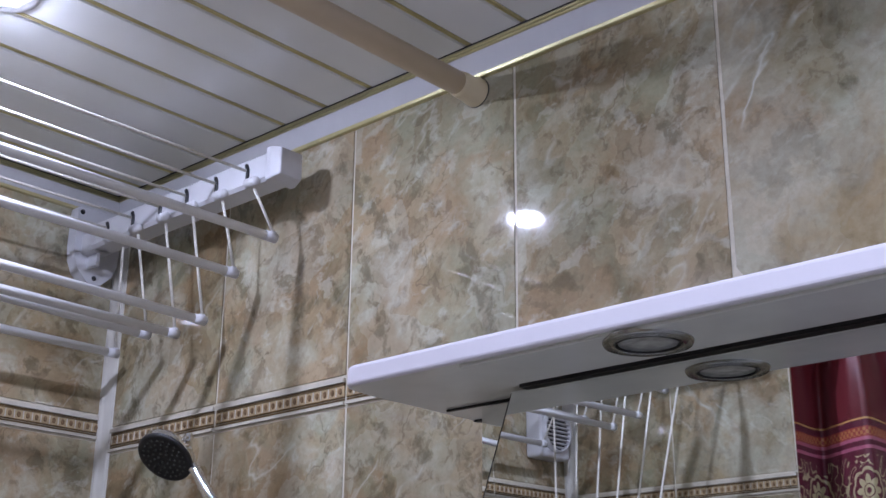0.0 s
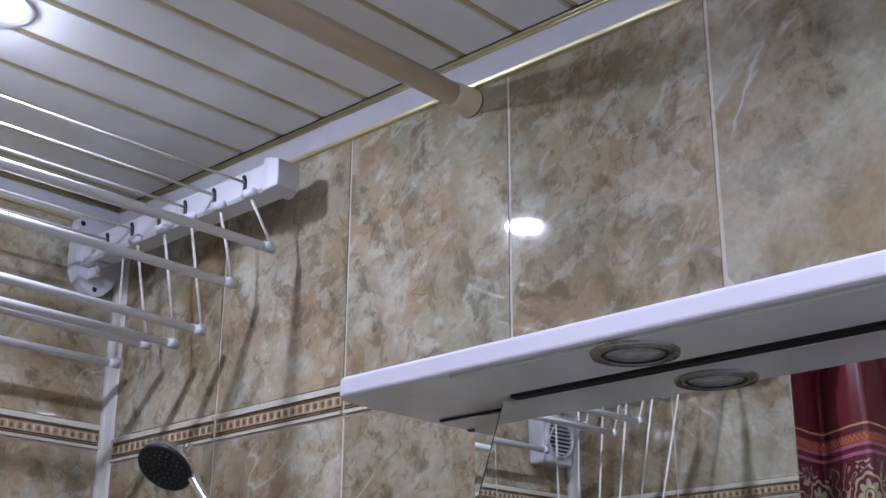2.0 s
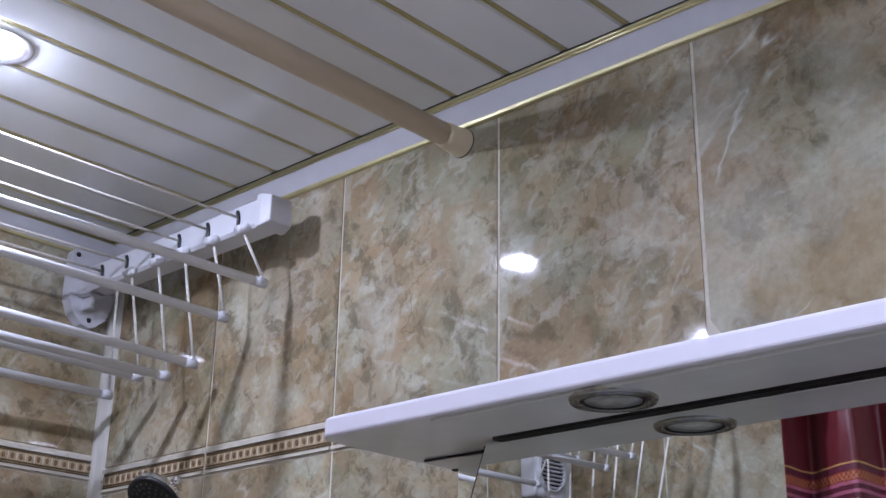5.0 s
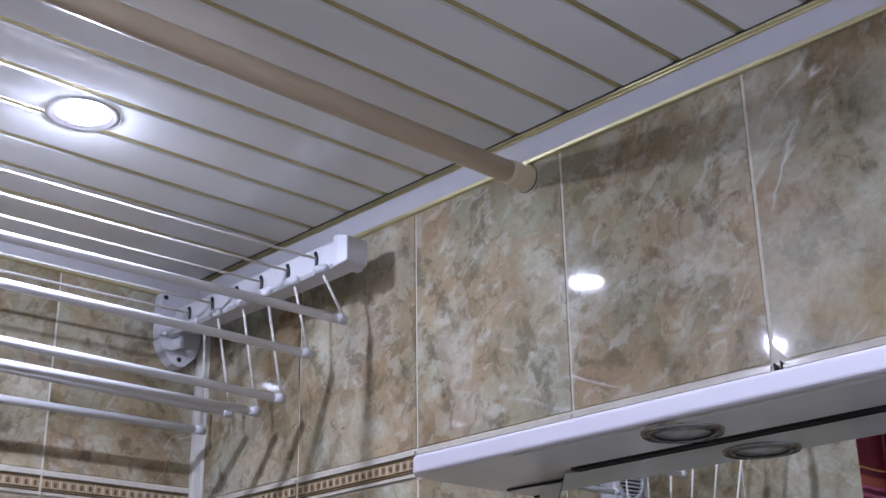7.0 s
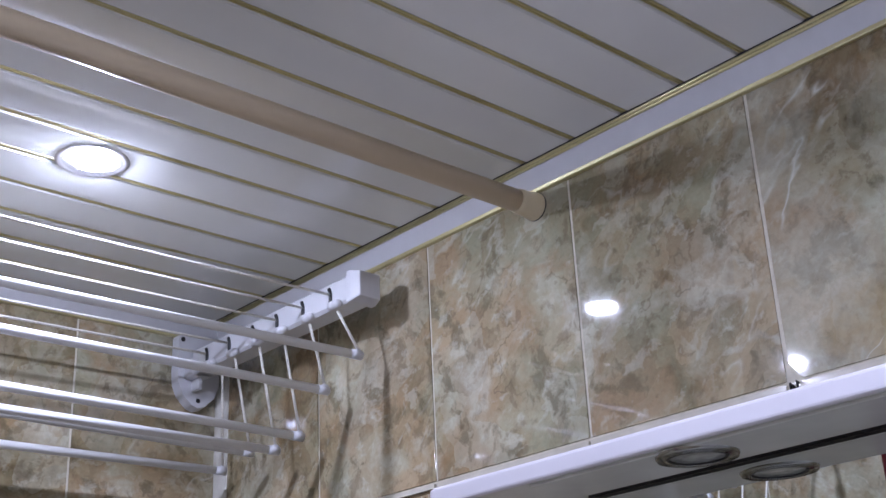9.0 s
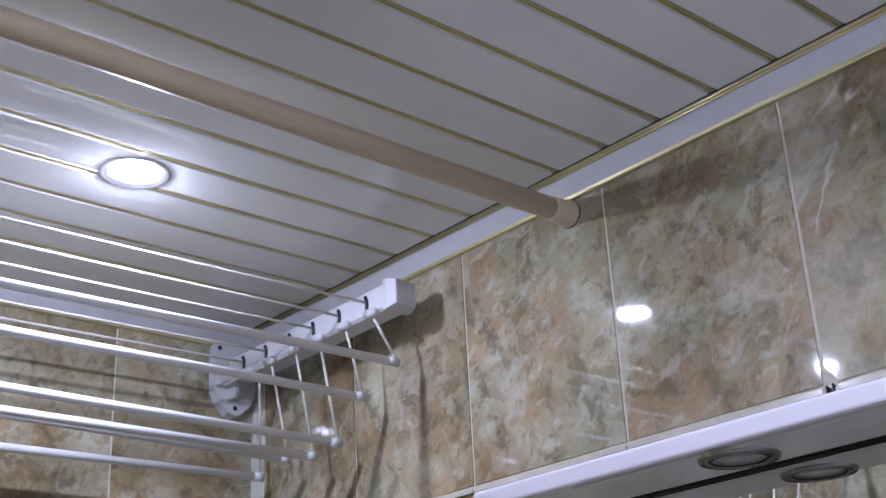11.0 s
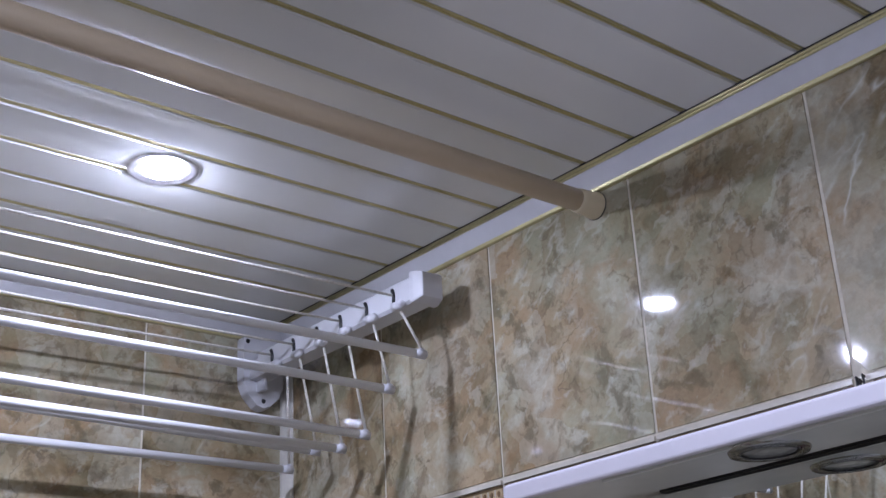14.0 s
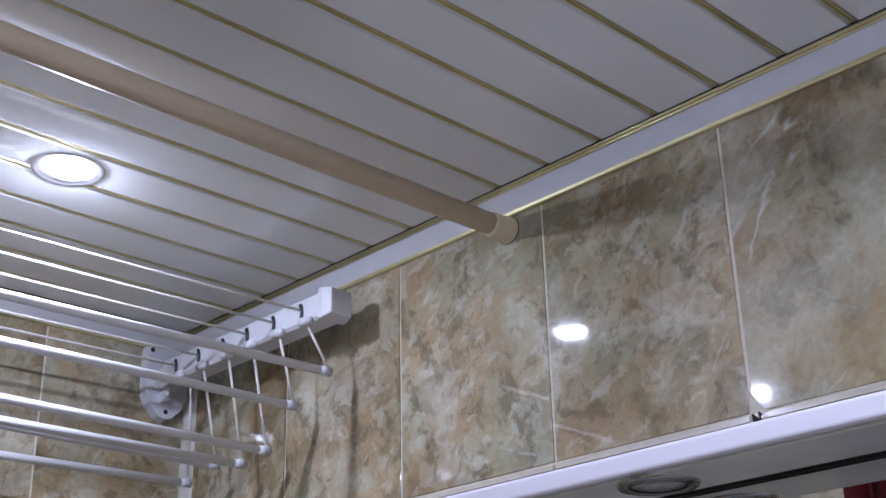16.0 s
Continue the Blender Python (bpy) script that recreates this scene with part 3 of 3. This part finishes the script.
for sx in (1.010, 1.55):
    bm = bmesh.new()
    lathe(bm, [(0.0255, 0.002), (0.0262, -0.003), (0.0275, -0.0040), (0.0288, -0.0010), (0.0310, -0.0010), (0.0335, -0.0035), (0.0348, -0.001), (0.0348, 0.001)], 40,
          pose(sx, -0.1665, SH_Z - 0.0022))
    ring = part("spot_ring", bm, DARKCHROME, cab, "chrome ring of an unlit spot lamp")
    part("spot_glass", lathe(bmesh.new(), [(0.0004, -0.001), (0.016, -0.0012), (0.0226, -0.0022), (0.0226, 0.0)], 32, pose(sx, -0.1665, SH_Z - 0.0022)), GLASS, ring, "unlit frosted spot glass")
    part("inner_ring", lathe(bmesh.new(), [(0.0234, 0.001), (0.0236, -0.0030), (0.0242, -0.0036), (0.0249, -0.0030), (0.0251, 0.001)], 40, pose(sx, -0.1665, SH_Z - 0.0022)), BLACK, ring, "dark inner ring")

# ---- hand shower ----
sh = thing("hand_shower", "black and chrome hand shower hung on its wall bar", "shower", (0.0, 0.0, 0.0))
HC = Vector((0.292, -0.092, 2.009))
HN = Vector((0.156, -0.538, -0.638)).normalized()
q = Vector((0, 0, 1)).rotation_difference(HN).to_matrix().to_4x4()
M = Matrix.Translation(HC) @ q @ Matrix.Diagonal((0.74, 0.74, 0.8, 1))
head = part("head", lathe(bmesh.new(), [(0.012, -0.034), (0.020, -0.030), (0.036, -0.020), (0.0465, -0.012), (0.0475, -0.006), (0.0468, -0.002)], 36, M), CHROME, sh, "chrome back of the shower head")
part("face", lathe(bmesh.new(), [(0.0466, -0.003), (0.0474, -0.001), (0.0470, 0.002), (0.044, 0.004), (0.040, 0.0035), (0.0004, 0.002)], 36, M), BLACK, head, "black face with rubber jets")
bm = bmesh.new()
for ring, num in ((0.010, 6), (0.019, 11), (0.028, 16), (0.036, 22)):
    for k in range(num):
        an = math.tau * k / num
        rod(bm, M @ Vector((ring * math.cos(an), ring * math.sin(an), 0.002)), M @ Vector((ring * math.cos(an), ring * math.sin(an), 0.0055)), 0.0014, 0.0009, n=5)
part("jets", bm, plain("grey_rubber", (0.05, 0.055, 0.05), 0.4), head)
back = HC - HN * 0.020
pts = [back, (0.306, -0.070, 2.006), (0.318, -0.066, 1.994), (0.334, -0.064, 1.974), (0.351, -0.062, 1.953), (0.374, -0.054, 1.913), (0.402, -0.060, 1.82)]
part("handle", sweep(bmesh.new(), pts, [0.0095, 0.0075, 0.0068, 0.0072, 0.0080, 0.0088, 0.0092], 16), CHROME, sh, "curved chrome handle")
part("knob", lathe(bmesh.new(), [(0.0004, 0.010), (0.005, 0.0095), (0.0070, 0.006), (0.0075, 0.0), (0.0060, -0.006), (0.0060, -0.012)], 20, M @ pose(0.036, 0.030, -0.020, 0, 60, 40)), CHROME, head, "small chrome spray selector")
bm = bmesh.new()
rod(bm, (0.425, -0.055, 1.20), (0.425, -0.055, 1.88), 0.010, n=20)
part("wall_bar", bm, CHROME, sh, "chrome slide bar")
for z in (1.22, 1.85):
    part("bar_mount", rod(bmesh.new(), (0.425, 0.0, z), (0.425, -0.058, z), 0.012, n=18), CHROME, sh)
part("hose", sweep(bmesh.new(), [(0.402, -0.060, 1.82), (0.45, -0.07, 1.6), (0.46, -0.09, 1.3), (0.45, -0.09, 1.0), (0.42, -0.06, 0.8), (0.40, -0.02, 0.75)], 0.007, 10), CHROME, sh, "chrome hose")

# ---- filled cable hole above the shelf ----
patch = thing("filler_patch", "cream filler smeared round a dark cable stub on tiles", "filler", (1.000, 0.0, 2.070))
bm = bmesh.new()
rag = random.Random(9)
rows = []
for k in range(31):
    z = 0.330 * (k / 30) ** 1.9
    spread = max(0.0, 1.0 - z / 0.040)
    w = 0.0036 - 0.0014 * z / 0.33
    x0 = -w * rag.uniform(0.8, 1.1) - 0.006 * spread * rag.uniform(0.7, 1.2)
    x1 = w * rag.uniform(0.8, 1.1) + 0.034 * spread * rag.uniform(0.85, 1.1)
    rise = 0.0012 + 0.0016 * spread
    rows.append([bm.verts.new((x0 + (x1 - x0) * q, 0.0008 - rise * math.sin(math.pi * q) * rag.uniform(0.8, 1.2), z)) for q in (0.0, 0.25, 0.5, 0.75, 1.0)])
for ra, rb in zip(rows, rows[1:]):
    for i in range(4):
        bm.faces.new((ra[i], ra[i + 1], rb[i + 1], rb[i])).smooth = True
bmesh.ops.recalc_face_normals(bm, faces=bm.faces)
part("filler", bm, GROUT, patch)
for dx, dz, rr in ((0.003, 0.017, 0.0013), (0.006, 0.014, 0.0012), (0.010, 0.018, 0.0011)):
    part("cable", sweep(bmesh.new(), [(dx, 0.0, dz), (dx + 0.002, -0.008, dz + 0.001), (dx + 0.005, -0.012, dz - 0.006), (dx + 0.003, -0.010, dz - 0.03)], rr, 6), BLACK, patch, "dark cable stub")

# ---- extractor fan on the end wall ----
fan = thing("extractor_fan", "small white plastic extractor fan with a round slatted grille", "fan", (0.0, -1.382, 2.212))
bm = bmesh.new()
box(bm, (0.0, -0.046, -0.050), (0.040, 0.046, 0.050), 0.006, 3)
part("housing", bm, WHITE, fan)
part("recess", rod(bmesh.new(), (0.039, 0, 0.003), (0.0412, 0, 0.003), 0.038, n=36), BLACK, fan, "dark fan opening")
for k in range(9):
    z = -0.032 + k * 0.008
    w = math.sqrt(0.038 ** 2 - z * z)
    part("slat", box(bmesh.new(), (0.040, -w, 0.003 + z - 0.0015), (0.047, w, 0.003 + z + 0.0015), 0.0005, 1), WHITE, fan)
bm = bmesh.new()
lathe(bm, [(0.038, 0.0), (0.038, 0.009), (0.041, 0.009), (0.043, 0.0)], 36, pose(0.040, 0, 0.003, 0, 90, 0))
bmesh.ops.recalc_face_normals(bm, faces=bm.faces)
part("rim", bm, WHITE, fan)

# ---- bunched shower curtain ----
cur = thing("shower_curtain", "dark red bunched shower curtain with gold stripes and pale flowers", "curtain", (0, 0, 0))
bm = bmesh.new()
cols, rows_n = 96, 40
along, out = Vector((0.905, -0.425, 0)), Vector((0.425, 0.905, 0))


def hang(u, v):
    """A point of the cloth: two deep folds below, gathered along the rod above."""
    k = min(1.0, v * 26)
    sway = 0.042 * math.cos((u - 0.60) * math.tau * 1.45) + 0.006 * math.sin(u * 19 + 1.0) + 0.0015 * math.sin(u * 40 + v * 9)
    low = Vector((0.668, -1.334, 0)) + along * (u - 0.5) * (0.166 + 0.05 * v) + out * sway
    top = Vector((0.688 + 0.012 * math.sin(u * 44), FAR + 0.24 - 0.20 * u, 0))
    p = top.lerp(low, k * k * (3 - 2 * k))
    return Vector((p.x, p.y, 2.345 - v * 2.0))


grid = [[bm.verts.new(hang(i / cols, j / rows_n)) for j in range(rows_n + 1)] for i in range(cols + 1)]
run = [0.0]
for i in range(cols):
    run.append(run[-1] + (hang((i + 1) / cols, 0.15) - hang(i / cols, 0.15)).length)
shift = 0.26 + 0.045 - run[int(cols * 0.60)]
for i in range(cols):
    for j in range(rows_n):
        bm.faces.new((grid[i][j], grid[i + 1][j], grid[i + 1][j + 1], grid[i][j + 1])).smooth = True
uvl = bm.loops.layers.uv.new("UVMap")
index = {vert: (i, j) for i, col in enumerate(grid) for j, vert in enumerate(col)}
for f in bm.faces:
    for lp in f.loops:
        i, j = index[lp.vert]
        lp[uvl].uv = (run[i] + shift, 2.345 - j / rows_n * 2.0)
cloth = part("cloth", bm, CLOTH, cur)
cloth.location.z = -0.010
for k in range(7):
    y = FAR + 0.04 + k * 0.031
    bm = bmesh.new()
    sweep(bm, [(0.688 + 0.021 * math.cos(a), y, 2.377 + 0.024 * math.sin(a)) for a in [math.tau * i / 16 for i in range(17)]], 0.0018, 6)
    part("hook_ring", bm, WHITE, cur, "white plastic curtain ring")

# ---- protruding wall edge beside the cabinet ----
wall_box = tagged(new("wall_pier", mesh_of("wall_pier", box(bmesh.new(), (1.276, -0.0547, 0.0), (RIGHT - 0.001, 0.006, 2.402)), GROUT)),
                  "tiled wall pier with a white corner strip", "wall", kind="structure")
strip = part("corner_strip", box(bmesh.new(), (1.270, -0.060, 0.0), (1.279, -0.046, 2.402), 0.003, 2), TRIMW, wall_box, "white corner strip")


# ---- tiles and border, piece by piece ----
def tile_mesh(w, h, print_material):
    bm = bmesh.new()
    box(bm, (-w / 2, 0.0, -h / 2), (w / 2, 0.012, h / 2))
    bmesh.ops.bevel(bm, geom=[e for e in bm.edges if e.verts[0].co.y < 0.001 and e.verts[1].co.y < 0.001], offset=0.0002, segments=1, profile=0.5, affect="EDGES")
    return mesh_of("tile", bm, print_material)


TILES = {}


def tile(parent, m, w, h, print_material):
    k = (round(w, 4), round(h, 4), print_material.name)
    if k not in TILES:
        TILES[k] = tile_mesh(w, h, print_material)
    ob = new("tile", TILES[k])
    ob.parent = parent
    ob.matrix_basis = m
    return ob


BORD = {}


def border_mesh(w):
    """Listel: cream beads, brown lines and a beige band with dark ovals."""
    bm = bmesh.new()
    h = 0.032
    box(bm, (-w / 2, 0.001, -h / 2), (w / 2, 0.012, h / 2), slot=0)
    for z0, z1, y, s in ((0.0104, 0.0158, -0.0026, 0), (-0.0158, -0.0122, -0.0026, 0), (0.0082, 0.0098, -0.0004, 1), (-0.0108, -0.0090, -0.0004, 1), (0.0064, 0.0078, -0.0006, 1), (-0.0078, -0.0064, -0.0006, 1), (-0.0060, 0.0060, -0.0008, 2)):
        box(bm, (-w / 2 + 0.0003, y, z0), (w / 2 - 0.0003, 0.003, z1), slot=s)
    k = int(w / 0.0128)
    for i in range(k):
        x = -w / 2 + (i + 0.5) * w / k
        res = bmesh.ops.create_cone(bm, cap_ends=True, segments=8, radius1=0.0034, radius2=0.0026, depth=0.002,
                                    matrix=Matrix.LocRotScale((x, -0.0014, 0), Euler((radians(90), 0, 0)), (0.85, 1.25, 1.0)))
        for f in {f for v in res["verts"] for f in v.link_faces}:
            f.material_index = 3
        xs = x + w / k / 2
        if i < k - 1:
            box(bm, (xs - 0.0006, -0.0016, -0.0055), (xs + 0.0006, 0.0, 0.0055), slot=0)
    return mesh_of("border_tile", bm, CREAM, LINE, BEIGE, OVAL)


def border(parent, m, w):
    k = round(w, 4)
    if k not in BORD:
        BORD[k] = border_mesh(w)
    ob = new("border_tile", BORD[k])
    ob.parent = parent
    ob.matrix_basis = m


BZ = 2.0735
G = 0.0036


def clad(parent, joints, place, BZ=BZ, top=EDGE + 0.006, veined=()):
    """Tile columns between joints; place(s, z) gives the pose of a tile whose middle is s along the wall."""
    for column, (a, b) in enumerate(zip(joints, joints[1:])):
        w, c = b - a - G, (a + b) / 2
        z0, z1 = BZ + 0.016 + 0.0035, top
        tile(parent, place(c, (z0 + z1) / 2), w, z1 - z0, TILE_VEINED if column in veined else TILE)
        border(parent, place(c, BZ), w)
        z = BZ - 0.016 - 0.0035
        for _ in range(3):
            tile(parent, place(c, z - 0.165), w, 0.33, TILE)
            z -= 0.33 + G


rng = random.Random(4)


def tilt():
    return rng.uniform(-0.25, 0.25)


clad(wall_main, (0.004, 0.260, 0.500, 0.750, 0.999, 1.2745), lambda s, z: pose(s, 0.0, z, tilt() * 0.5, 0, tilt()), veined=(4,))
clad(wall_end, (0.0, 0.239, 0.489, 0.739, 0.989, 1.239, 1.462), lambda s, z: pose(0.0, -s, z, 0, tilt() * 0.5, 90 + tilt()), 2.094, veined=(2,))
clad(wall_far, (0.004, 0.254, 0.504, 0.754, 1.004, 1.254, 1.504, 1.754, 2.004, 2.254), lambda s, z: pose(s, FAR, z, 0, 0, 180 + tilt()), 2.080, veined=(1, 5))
clad(wall_box, (1.281, 1.531, 1.781, 2.031, 2.281), lambda s, z: pose(s, -0.056, z, 0, 0, tilt()))
